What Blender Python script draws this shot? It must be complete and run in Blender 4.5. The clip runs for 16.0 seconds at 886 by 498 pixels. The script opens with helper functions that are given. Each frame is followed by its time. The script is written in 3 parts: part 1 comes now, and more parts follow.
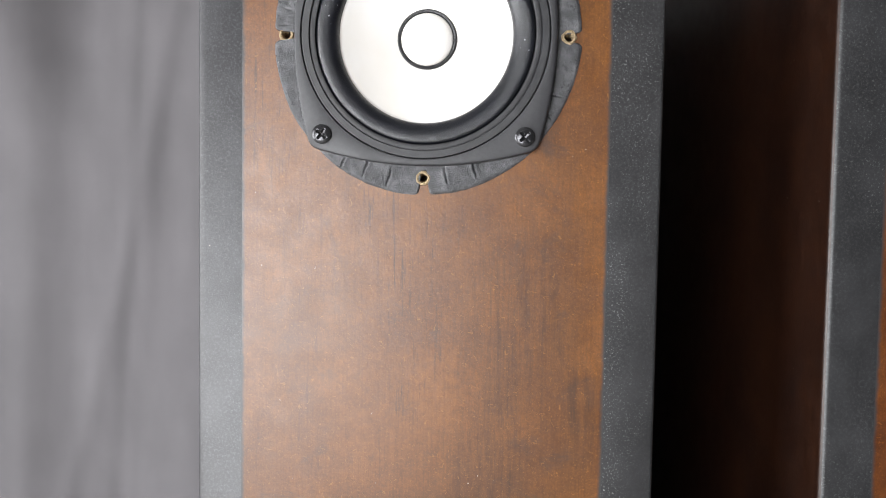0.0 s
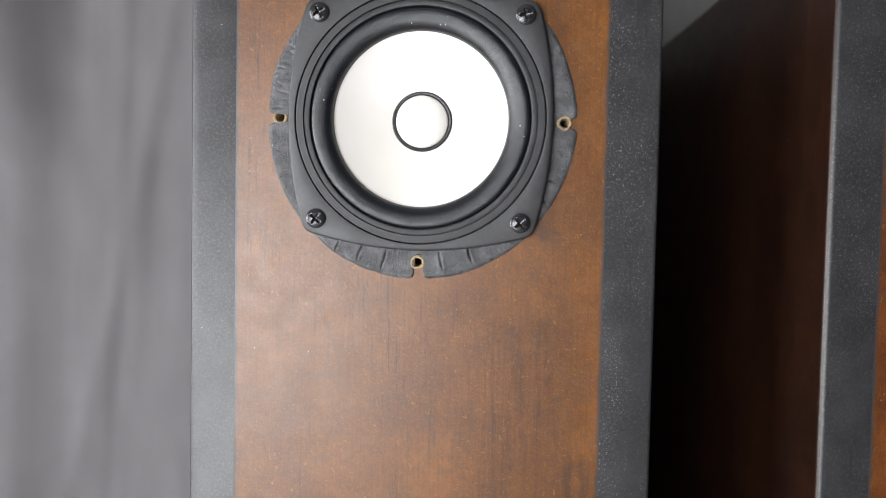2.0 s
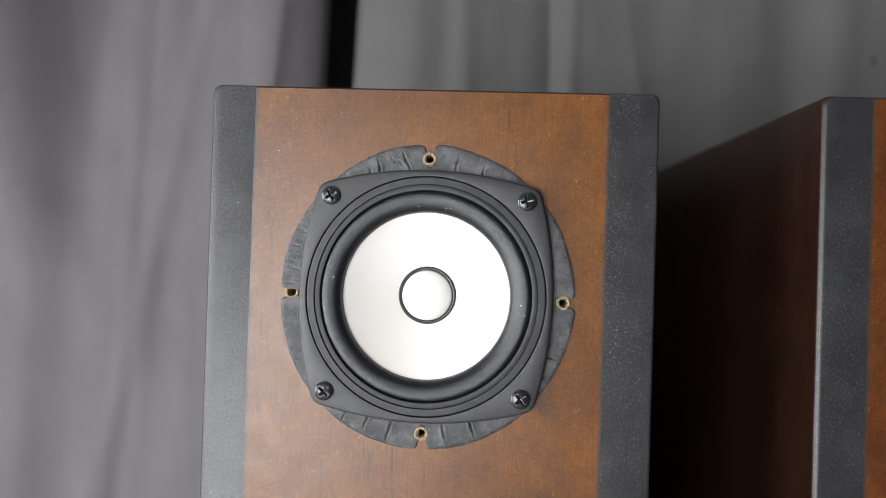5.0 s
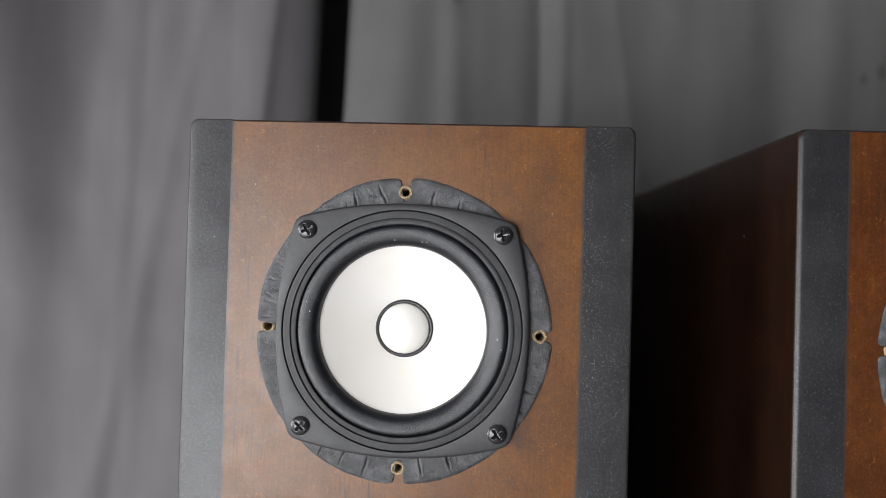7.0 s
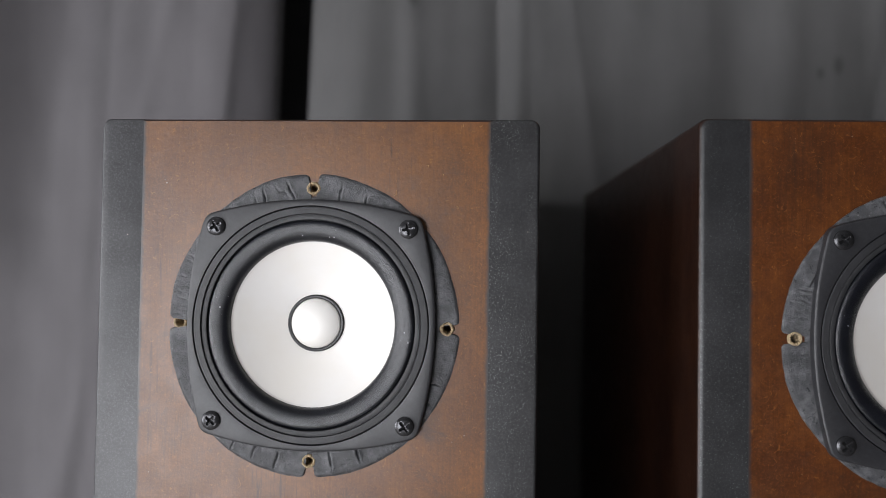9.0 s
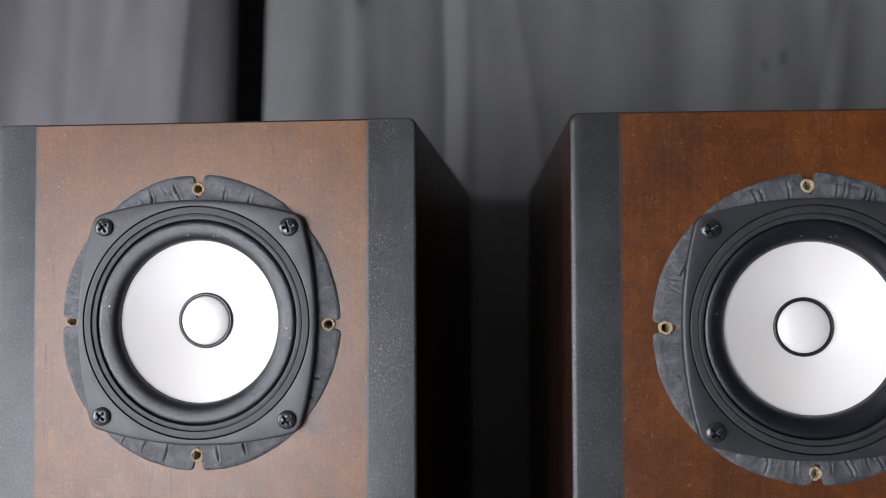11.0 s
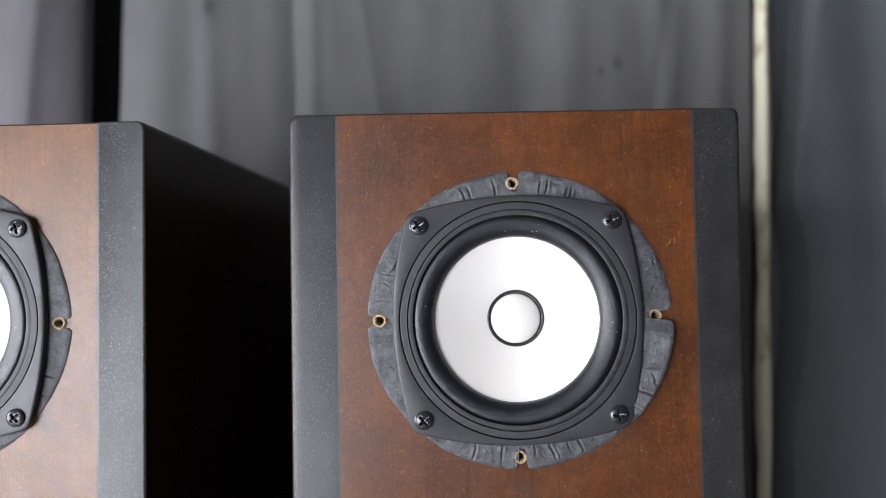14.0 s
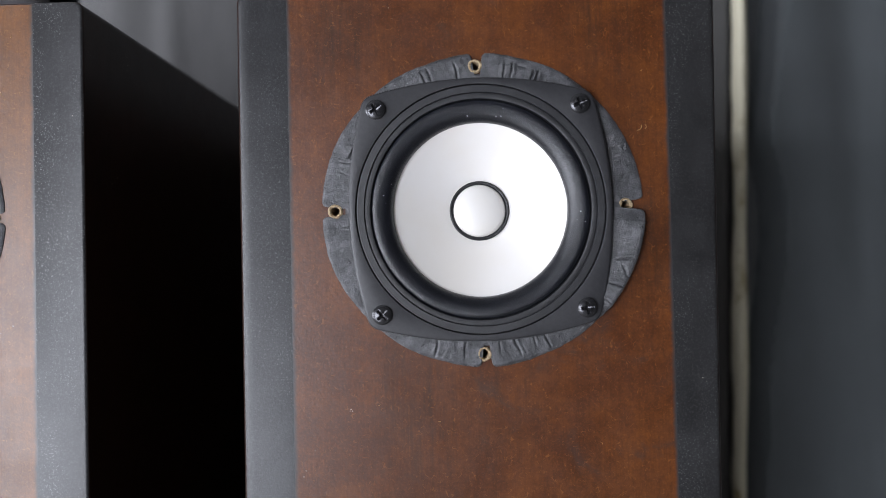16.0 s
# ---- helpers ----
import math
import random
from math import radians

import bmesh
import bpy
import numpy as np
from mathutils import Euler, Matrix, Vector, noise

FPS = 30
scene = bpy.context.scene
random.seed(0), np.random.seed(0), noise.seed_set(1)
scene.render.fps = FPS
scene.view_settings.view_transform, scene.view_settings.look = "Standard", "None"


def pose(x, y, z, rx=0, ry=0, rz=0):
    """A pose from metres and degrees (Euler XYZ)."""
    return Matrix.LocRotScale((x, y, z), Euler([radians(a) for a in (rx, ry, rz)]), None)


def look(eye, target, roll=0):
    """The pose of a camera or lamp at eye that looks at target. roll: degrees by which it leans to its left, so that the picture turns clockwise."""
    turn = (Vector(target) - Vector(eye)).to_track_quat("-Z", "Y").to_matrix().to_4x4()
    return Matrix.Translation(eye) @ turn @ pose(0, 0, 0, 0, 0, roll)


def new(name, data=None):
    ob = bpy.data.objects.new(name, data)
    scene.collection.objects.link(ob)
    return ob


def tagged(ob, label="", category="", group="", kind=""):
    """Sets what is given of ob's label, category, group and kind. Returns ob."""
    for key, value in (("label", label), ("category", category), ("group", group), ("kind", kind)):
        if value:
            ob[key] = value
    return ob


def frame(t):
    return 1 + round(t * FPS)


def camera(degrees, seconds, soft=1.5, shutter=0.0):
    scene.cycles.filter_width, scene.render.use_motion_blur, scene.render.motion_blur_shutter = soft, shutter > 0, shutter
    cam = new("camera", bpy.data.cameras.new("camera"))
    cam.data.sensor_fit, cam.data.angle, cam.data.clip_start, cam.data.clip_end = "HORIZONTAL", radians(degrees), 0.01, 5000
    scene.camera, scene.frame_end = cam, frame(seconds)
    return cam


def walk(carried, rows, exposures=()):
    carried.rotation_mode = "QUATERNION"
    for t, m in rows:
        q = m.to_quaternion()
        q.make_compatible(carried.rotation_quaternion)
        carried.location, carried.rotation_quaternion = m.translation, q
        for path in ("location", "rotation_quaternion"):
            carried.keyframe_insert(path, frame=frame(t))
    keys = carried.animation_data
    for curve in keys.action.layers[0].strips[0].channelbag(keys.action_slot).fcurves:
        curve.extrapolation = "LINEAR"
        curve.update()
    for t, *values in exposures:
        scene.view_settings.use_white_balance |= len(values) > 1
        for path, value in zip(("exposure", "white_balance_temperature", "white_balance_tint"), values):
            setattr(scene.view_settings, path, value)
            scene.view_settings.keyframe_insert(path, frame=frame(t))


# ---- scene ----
from mathutils.geometry import delaunay_2d_cdt

cam = camera(60.0, 16.0, soft=0.75)
cam.data.dof.use_dof, cam.data.dof.focus_distance, cam.data.dof.aperture_fstop = True, 0.352, 5.2
PATH = [
    (0, (0.018, -0.141, 0.731), (-0.104, 1.853, 0.631), 0.9),
    (0.5, (0.021, -0.138, 0.74), (-0.106, 1.855, 0.636), 1.1),
    (1, (0.02, -0.134, 0.746), (-0.095, 1.86, 0.647), 1.0),
    (1.5, (0.017, -0.136, 0.755), (-0.088, 1.859, 0.653), 0.9),
    (2, (0.015, -0.138, 0.766), (-0.08, 1.858, 0.679), 1.1),
    (2.5, (0.013, -0.143, 0.775), (-0.076, 1.854, 0.716), 1.2),
    (3, (0.015, -0.144, 0.788), (-0.088, 1.853, 0.729), 1.3),
    (3.5, (0.012, -0.145, 0.794), (-0.078, 1.853, 0.761), 1.6),
    (4, (0.011, -0.147, 0.804), (-0.077, 1.851, 0.78), 1.8),
    (4.5, (0.012, -0.15, 0.813), (-0.076, 1.848, 0.825), 1.8),
    (5, (0.011, -0.152, 0.826), (-0.079, 1.845, 0.848), 1.8),
    (5.2, (0.012, -0.154, 0.831), (-0.078, 1.844, 0.861), 1.9),
    (7.3, (0.029, -0.149, 0.839), (-0.072, 1.848, 0.88), 1.6),
    (7.5, (0.036, -0.148, 0.835), (-0.065, 1.849, 0.891), 1.5),
    (8, (0.05, -0.151, 0.837), (-0.053, 1.846, 0.887), 0.8),
    (8.5, (0.059, -0.151, 0.836), (-0.053, 1.845, 0.886), 0.9),
    (10.8, (0.127, -0.155, 0.832), (-0.044, 1.837, 0.892), -0.2),
    (11, (0.134, -0.154, 0.832), (-0.033, 1.838, 0.887), -0.2),
    (11.5, (0.159, -0.156, 0.834), (-0.003, 1.837, 0.89), -0.5),
    (12, (0.179, -0.162, 0.835), (0.035, 1.832, 0.898), -0.4),
    (12.5, (0.198, -0.162, 0.833), (0.067, 1.833, 0.9), -0.5),
    (13, (0.217, -0.163, 0.83), (0.102, 1.833, 0.896), -0.5),
    (13.5, (0.23, -0.163, 0.83), (0.136, 1.834, 0.896), -0.9),
    (14, (0.248, -0.16, 0.826), (0.171, 1.837, 0.898), -1.0),
    (14.5, (0.252, -0.16, 0.827), (0.195, 1.838, 0.903), -0.9),
    (15, (0.257, -0.152, 0.812), (0.205, 1.846, 0.895), -1.5),
    (15.5, (0.258, -0.146, 0.797), (0.217, 1.852, 0.861), -1.5),
    (16, (0.256, -0.139, 0.782), (0.227, 1.86, 0.821), -1.3),
]
EXPOSURES = [(0, 0.14, 6500, 10), (3.5, -0.08, 6500, 10), (5, -0.1, 6500, 10), (7.5, -0.45, 6500, 10), (8.5, -0.6, 6450, 11), (11, -0.28, 6150, 13), (12.5, 0.12, 6100, 13), (13.5, 0.2, 6120, 13), (14.5, 0.15, 6150, 12), (16, -0.16, 6050, 13)]
walk(cam, [(t, look(eye, target, roll)) for t, eye, target, roll in PATH], EXPOSURES)

# ---- world, sun and large lights ----
world = bpy.data.worlds.new("world")
world.use_nodes = True
scene.world = world
wn = world.node_tree
sky = wn.nodes.new("ShaderNodeTexSky")
sky.sky_type = 'NISHITA'
sky.sun_disc = False
sky.sun_elevation = radians(38)
sky.sun_rotation = radians(250)
wn.links.new(sky.outputs[0], wn.nodes["Background"].inputs[0])
wn.nodes["Background"].inputs[1].default_value = 0.1

ROOM_X0, ROOM_X1, ROOM_Y0, ROOM_Y1, ROOM_H = -1.7, 2.4, -1.6, 0.74, 2.3
WIN_Y0, WIN_Y1, WIN_Z0, WIN_Z1 = -0.95, -0.3, 0.2, 1.25
DOOR_X0, DOOR_X1, DOOR_Z1 = -1.4, -0.29, 1.05


def area(name, m, sx, sy, watts, colour):
    data = bpy.data.lights.new(name, 'AREA')
    data.shape, data.size, data.size_y, data.energy, data.color = 'RECTANGLE', sx, sy, watts, colour
    ob = new(name, data)
    ob.matrix_world = m
    return ob


# daylight that enters by the glazed door behind the camera and by the window in the side wall
DAY = (0.955, 0.97, 1.0)
area("door_light", look(((DOOR_X0 + DOOR_X1) / 2, ROOM_Y0 - 0.02, DOOR_Z1 / 2), ((DOOR_X0 + DOOR_X1) / 2, 0.0, DOOR_Z1 / 2)), DOOR_X1 - DOOR_X0, DOOR_Z1, 61.0, DAY)
area("window_light", look((ROOM_X0 - 0.02, (WIN_Y0 + WIN_Y1) / 2, (WIN_Z0 + WIN_Z1) / 2), (0.0, (WIN_Y0 + WIN_Y1) / 2, (WIN_Z0 + WIN_Z1) / 2)), WIN_Y1 - WIN_Y0, WIN_Z1 - WIN_Z0, 40.0, DAY)


# ---- materials ----
def material(name, base=(0.5, 0.5, 0.5), rough=0.5, metal=0.0):
    m = bpy.data.materials.new(name)
    m.use_nodes = True
    b = m.node_tree.nodes["Principled BSDF"]
    b.inputs["Base Color"].default_value = (*base, 1)
    b.inputs["Roughness"].default_value = rough
    b.inputs["Metallic"].default_value = metal
    return m


class Nodes:
    """Short hand for node graphs."""

    def __init__(self, m):
        self.t = m.node_tree
        self.b = self.t.nodes["Principled BSDF"]

    def add(self, kind, **values):
        n = self.t.nodes.new(kind)
        for k, v in values.items():
            n.inputs[k].default_value = v
        return n

    def link(self, a, b):
        self.t.links.new(a, b)

    def coords(self, scale=(1, 1, 1), loc=(0, 0, 0), rot=(0, 0, 0)):
        c = self.add("ShaderNodeTexCoord")
        p = self.add("ShaderNodeMapping", Scale=scale, Location=loc, Rotation=rot)
        self.link(c.outputs["Object"], p.inputs["Vector"])
        return p.outputs[0]

    def noise(self, vec, scale, detail=4.0, rough=0.55, distort=0.0):
        n = self.add("ShaderNodeTexNoise", Scale=scale, Detail=detail, Roughness=rough, Distortion=distort)
        self.link(vec, n.inputs["Vector"])
        return n.outputs["Fac"]

    def speck(self, vec, scale, size):
        n = self.add("ShaderNodeTexVoronoi", Scale=scale)
        self.link(vec, n.inputs["Vector"])
        return self.ramp(n.outputs["Distance"], size * 0.6, size, 1, 0)

    def ramp(self, fac, a, b, va=0.0, vb=1.0):
        n = self.add("ShaderNodeMapRange")
        n.interpolation_type = 'SMOOTHSTEP'
        for k, v in zip((1, 2, 3, 4), (a, b, va, vb)):
            n.inputs[k].default_value = v
        self.link(fac, n.inputs[0])
        return n.outputs[0]

    def math(self, op, a, b=None):
        n = self.add("ShaderNodeMath")
        n.operation = op
        for k, v in ((0, a), (1, b)):
            if v is None:
                continue
            if isinstance(v, (int, float)):
                n.inputs[k].default_value = v
            else:
                self.link(v, n.inputs[k])
        return n.outputs[0]

    def mix(self, fac, a, b):
        n = self.add("ShaderNodeMix")
        n.data_type = 'RGBA'
        for k, v in ((0, fac), (6, a), (7, b)):
            if isinstance(v, (int, float)):
                n.inputs[k].default_value = v
            elif isinstance(v, tuple):
                n.inputs[k].default_value = (*v, 1)
            else:
                self.link(v, n.inputs[k])
        return n.outputs[2]

    def bump(self, height, strength, distance):
        n = self.add("ShaderNodeBump", Strength=strength, Distance=distance)
        self.link(height, n.inputs["Height"])
        self.link(n.outputs[0], self.b.inputs["Normal"])

    def set(self, name, socket):
        self.link(socket, self.b.inputs[name])


def fibres(g, vec, scale, width, cut):
    """Short curved hairs: the thin level lines of a noise, broken up by another."""
    line = g.math('ABSOLUTE', g.math('SUBTRACT', g.noise(vec, scale, 1.0, 0.4, 0.6), 0.5))
    line = g.ramp(line, width * 0.3, width, 1, 0)
    gaps = g.ramp(g.noise(vec, scale * 1.7, 1.0), cut, cut + 0.06)
    return g.math('MULTIPLY', line, gaps)


def stained_board(name, seed, deep, light, rough, half=None, smears=()):
    """Brown stain on fibreboard: cloudy colour, pale fibres, sanding marks along the height, and black overspray at both edges."""
    m = material(name, deep, rough)
    g = Nodes(m)
    off = (seed * 3.1, seed * 1.7, seed * 2.3)
    v = g.coords(loc=off)
    long = g.coords(scale=(1, 1, 0.07), loc=off)
    cloud = g.ramp(g.noise(v, 24, 9.0, 0.78), 0.34, 0.68)
    c = g.mix(cloud, deep, light)
    tone = g.ramp(g.noise(g.coords(scale=(1, 1, 0.6), loc=(off[2], off[0], off[1])), 24, 6.0, 0.7), 0.4, 0.7)
    c = g.mix(g.math('MULTIPLY', tone, 0.35), c, (deep[0] * 0.62, deep[1] * 0.85, deep[2] * 1.5))
    mottle = g.ramp(g.noise(v, 300, 6.0, 0.8), 0.38, 0.64)
    c = g.mix(g.math('MULTIPLY', mottle, 0.42), c, tuple(x * 0.5 for x in deep))
    grit = g.ramp(g.noise(v, 900, 3.0, 0.7), 0.45, 0.72)
    c = g.mix(g.math('MULTIPLY', grit, 0.2), c, tuple(min(1, x * 1.8) for x in light))
    dark = g.ramp(g.noise(v, 42, 5.0, 0.68, 0.8), 0.56, 0.74)
    c = g.mix(g.math('MULTIPLY', dark, 0.58), c, (0.045, 0.028, 0.022) if deep[0] > 0.05 else tuple(x * 0.5 for x in deep))
    marks = g.ramp(g.noise(long, 520, 4.0, 0.65), 0.52, 0.68)
    where = g.ramp(g.noise(g.coords(scale=(1.6, 1, 0.3), loc=off), 16, 3.0, 0.5), 0.5, 0.68)
    c = g.mix(g.math('MULTIPLY', g.math('MULTIPLY', marks, where), 0.9), c, (0.04, 0.017, 0.008) if deep[0] > 0.05 else tuple(x * 0.5 for x in deep))
    for x, z, size in smears:
        d = g.add("ShaderNodeVectorMath")
        d.operation = 'DISTANCE'
        d.inputs[1].default_value = (x, 0, z * 0.55)
        g.link(g.coords(scale=(1, 0, 0.55)), d.inputs[0])
        near = g.ramp(g.math('ADD', d.outputs["Value"], g.math('MULTIPLY', g.math('SUBTRACT', g.noise(v, 60, 4.0, 0.7), 0.5), size)), size * 0.1, size, 1, 0)
        streak = g.ramp(g.noise(long, 300, 6.0, 0.7), 0.4, 0.68)
        c = g.mix(g.math('MULTIPLY', g.math('MULTIPLY', near, streak), 0.75), c, (0.03, 0.0135, 0.007))
    grain = g.ramp(g.noise(g.coords(scale=(1, 1, 0.035), loc=off), 850, 3.0, 0.6), 0.4, 0.66)
    c = g.mix(g.math('MULTIPLY', grain, 0.26), c, tuple(x * 0.6 for x in deep))
    f1 = fibres(g, v, 235, 0.014, 0.55)
    f2 = fibres(g, v, 480, 0.018, 0.57)
    f = g.math('MAXIMUM', f1, g.math('MULTIPLY', f2, 0.8))
    c = g.mix(g.math('MULTIPLY', f, 0.4), c, tuple(min(1, x * q) for x, q in zip(light, (1.8, 2.2, 2.6))))
    dust = g.math('MULTIPLY', g.speck(v, 420, 0.16), g.ramp(g.noise(v, 60, 2.0), 0.66, 0.72))
    c = g.mix(g.math('MULTIPLY', dust, 0.8), c, (0.5, 0.46, 0.4))
    if half:
        sep = g.add("ShaderNodeSeparateXYZ")
        g.link(g.coords(), sep.inputs[0])
        edge = g.math('SUBTRACT', half, g.math('ABSOLUTE', sep.outputs[0]))
        edge = g.math('ADD', edge, g.math('MULTIPLY', g.noise(v, 90, 5.0, 0.7), -0.0028))
        c = g.mix(g.ramp(edge, -0.0016, 0.0007, 1, 0), c, (0.03, 0.03, 0.031))
    g.set("Base Color", c)
    g.set("Roughness", g.ramp(g.noise(v, 90, 5.0, 0.7), 0.3, 0.7, rough - 0.02, rough + 0.06))
    g.bump(g.math('ADD', g.noise(v, 700, 3.0, 0.6), g.math('MULTIPLY', mottle, -0.4)), 0.12, 0.0005)
    return m


def black_paint(name, seed, dusty, base=(0.021, 0.0212, 0.0225)):
    """Matt black paint over board: grey bloom and clustered pale dust specks."""
    m = material(name, base, 0.5)
    g = Nodes(m)
    v = g.coords(loc=(seed * 2.1, seed, seed * 1.3))
    long = g.coords(scale=(1, 1, 0.3), loc=(seed, seed * 2.0, 0))
    c = g.mix(g.ramp(g.noise(v, 45, 6.0, 0.65), 0.35, 0.7), base, tuple(x * 1.9 for x in base))
    c = g.mix(g.math('MULTIPLY', g.math('MULTIPLY', g.ramp(g.noise(v, 800, 4.0, 0.75), 0.46, 0.7), g.ramp(g.noise(long, 28, 3.0, 0.6), 0.35, 0.65, 0.35, 1.0)), 0.8), c, tuple(x * 4.2 for x in base))
    area_mask = g.ramp(g.noise(long, 36, 4.0, 0.6), 0.42, 0.6)
    s = g.math('MULTIPLY', g.ramp(g.noise(v, 1250, 3.0, 0.7, 0.5), 0.57, 0.66), area_mask)
    c = g.mix(g.math('MULTIPLY', s, dusty), c, (0.28, 0.285, 0.28))
    s2 = g.math('MULTIPLY', g.speck(v, 420, 0.13), g.ramp(g.noise(v, 90, 2.0), 0.66, 0.7))
    c = g.mix(g.math('MULTIPLY', s2, 0.7), c, (0.5, 0.45, 0.38))
    g.set("Base Color", c)
    g.set("Roughness", g.ramp(g.noise(v, 700, 5.0, 0.8), 0.3, 0.7, 0.32, 0.47))
    g.bump(g.noise(v, 1250, 4.0, 0.7), 0.26, 0.0004)
    return m


def cloth(name, base, seed):
    m = material(name, base, 0.85)
    g = Nodes(m)
    v = g.coords(loc=(seed * 5.0, 0, seed * 3.0))
    long = g.coords(scale=(1, 1, 0.12), loc=(seed, 0, 0))
    c = g.mix(g.ramp(g.noise(v, 6, 5.0, 0.6), 0.3, 0.7), tuple(x * 0.88 for x in base), tuple(x * 1.1 for x in base))
    c = g.mix(g.math('MULTIPLY', g.ramp(g.noise(long, 70, 5.0, 0.65), 0.42, 0.7), 0.25), c, tuple(x * 0.7 for x in base))
    for place, size in (((0.391, 0.585, 1.029), 0.007), ((0.375, 0.585, 1.022), 0.005), ((-0.007, 0.58, 1.095), 0.008)):
        d = g.add("ShaderNodeVectorMath")
        d.operation = 'DISTANCE'
        d.inputs[1].default_value = place
        g.link(g.coords(scale=(1, 0.2, 0.6), loc=(0, place[1] * 0.8, place[2] * 0.4)), d.inputs[0])
        c = g.mix(g.ramp(d.outputs["Value"], size * 0.2, size, 0.6, 0), c, (0.02, 0.02, 0.02))
    g.set("Base Color", c)
    g.b.inputs["Sheen Weight"].default_value = 0.15
    weave = g.math('ADD', g.noise(g.coords(scale=(1, 1, 0.2)), 1400, 2.0), g.noise(g.coords(scale=(0.2, 1, 1)), 1400, 2.0))
    g.bump(g.math('ADD', weave, g.math('MULTIPLY', g.noise(g.coords(scale=(1, 1, 0.35)), 30, 4.0), 1.2)), 0.3, 0.002)
    return m


def leatherette(name, seed):
    m = material(name, (0.018, 0.019, 0.021), 0.42)
    g = Nodes(m)
    v = g.coords(loc=(seed * 4.0, seed, seed * 2.0))
    c = g.mix(g.ramp(g.noise(v, 160, 5.0, 0.7), 0.4, 0.72), (0.04, 0.0405, 0.0435), (0.105, 0.106, 0.112))
    dust = g.math('MULTIPLY', g.speck(v, 500, 0.2), g.ramp(g.noise(v, 120, 2.0), 0.58, 0.66))
    c = g.mix(g.math('MULTIPLY', dust, 0.5), c, (0.3, 0.3, 0.3))
    g.set("Base Color", c)
    g.set("Roughness", g.ramp(g.noise(v, 300, 4.0, 0.7), 0.3, 0.7, 0.26, 0.38))
    vor = g.add("ShaderNodeTexVoronoi", Scale=1900)
    vor.feature = 'DISTANCE_TO_EDGE'
    g.link(v, vor.inputs["Vector"])
    h = g.math('ADD', g.math('MULTIPLY', vor.outputs["Distance"], 0.6), g.noise(v, 700, 5.0, 0.7, 0.8))
    g.bump(h, 0.65, 0.0006)
    return m


def rubber(name, base, rough, dusty=0.4):
    m = material(name, base, rough)
    g = Nodes(m)
    v = g.coords()
    c = g.mix(g.ramp(g.noise(v, 120, 5.0, 0.7), 0.4, 0.75), base, tuple(x * 1.7 + 0.003 for x in base))
    dust = g.math('MULTIPLY', g.speck(v, 420, 0.15), g.ramp(g.noise(v, 140, 2.0), 0.6, 0.68))
    c = g.mix(g.math('MULTIPLY', dust, dusty), c, (0.35, 0.35, 0.36))
    g.set("Base Color", c)
    g.b.inputs["Specular IOR Level"].default_value = 0.55
    g.bump(g.noise(v, 2300, 3.0, 0.7), 0.5, 0.0003)
    return m


def cast_metal(name, base):
    m = material(name, base, 0.42)
    g = Nodes(m)
    v = g.coords()
    c = g.mix(g.ramp(g.noise(v, 500, 4.0, 0.7), 0.35, 0.75), base, tuple(x * 1.5 for x in base))
    g.set("Base Color", c)
    g.set("Roughness", g.ramp(g.noise(v, 60, 4.0), 0.3, 0.7, 0.36, 0.48))
    g.bump(g.noise(v, 3200, 2.0, 0.5), 0.3, 0.0003)
    return m


def satin_metal(name, base, rough):
    m = material(name, base, rough, 0.08)
    g = Nodes(m)
    v = g.coords()
    c = g.mix(g.ramp(g.noise(v, 30, 4.0, 0.6), 0.3, 0.75), base, tuple(x * f for x, f in zip(base, (0.97, 0.95, 0.91))))
    g.set("Base Color", c)
    g.set("Roughness", g.ramp(g.noise(v, 200, 4.0), 0.3, 0.7, rough - 0.03, rough + 0.04))
    g.bump(g.noise(v, 1600, 2.0, 0.5), 0.06, 0.0003)
    return m


def plain(name, base, rough=0.7, scale=8.0, bump=0.15):
    m = material(name, base, rough)
    g = Nodes(m)
    v = g.coords()
    g.set("Base Color", g.mix(g.ramp(g.noise(v, scale, 6.0, 0.65), 0.3, 0.7), tuple(x * 0.85 for x in base), tuple(min(1, x * 1.08) for x in base)))
    g.bump(g.noise(v, scale * 20, 4.0, 0.6), bump, 0.002)
    return m


DEEP, LIGHT = (0.097, 0.033, 0.0062), (0.175, 0.064, 0.0108)
DEEP2, LIGHT2 = (0.066, 0.0188, 0.005), (0.142, 0.044, 0.009)
# brown side stain taken near black: its colour carries shade between the cabinets
M_SIDE = stained_board("shaded_side_stain", 5, (0.0105, 0.0037, 0.002), (0.0235, 0.0077, 0.0032), 0.34)
M_TOP = stained_board("top_stain", 7, (0.03, 0.012, 0.008), (0.05, 0.02, 0.01), 0.4)
M_STRIP = [black_paint("black_edge_paint_%s" % n, q, d, c) for n, q, d, c in (
    ("a", 1.0, 0.2, (0.019, 0.019, 0.0203)), ("b", 2.0, 0.65, (0.0135, 0.0135, 0.0141)), ("c", 4.0, 0.22, (0.0125, 0.0127, 0.0134)), ("d", 6.0, 0.4, (0.0115, 0.0115, 0.0118)))]
M_LEATHER = [leatherette("black_leatherette_a", 1.0), leatherette("black_leatherette_b", 2.6)]
M_FRAME = cast_metal("black_driver_frame", (0.019, 0.019, 0.021))
M_RING = rubber("ring_rubber", (0.013, 0.0132, 0.0148), 0.5, 0.6)
M_SURROUND = rubber("surround_rubber", (0.004, 0.0047, 0.0072), 0.27, 0.9)
M_CONE = satin_metal("silver_cone", (0.72, 0.702, 0.68), 0.54)
M_CAP = satin_metal("silver_cap", (0.7, 0.682, 0.655), 0.4)
M_GLUE = rubber("black_glue", (0.007, 0.007, 0.008), 0.3, 0.2)
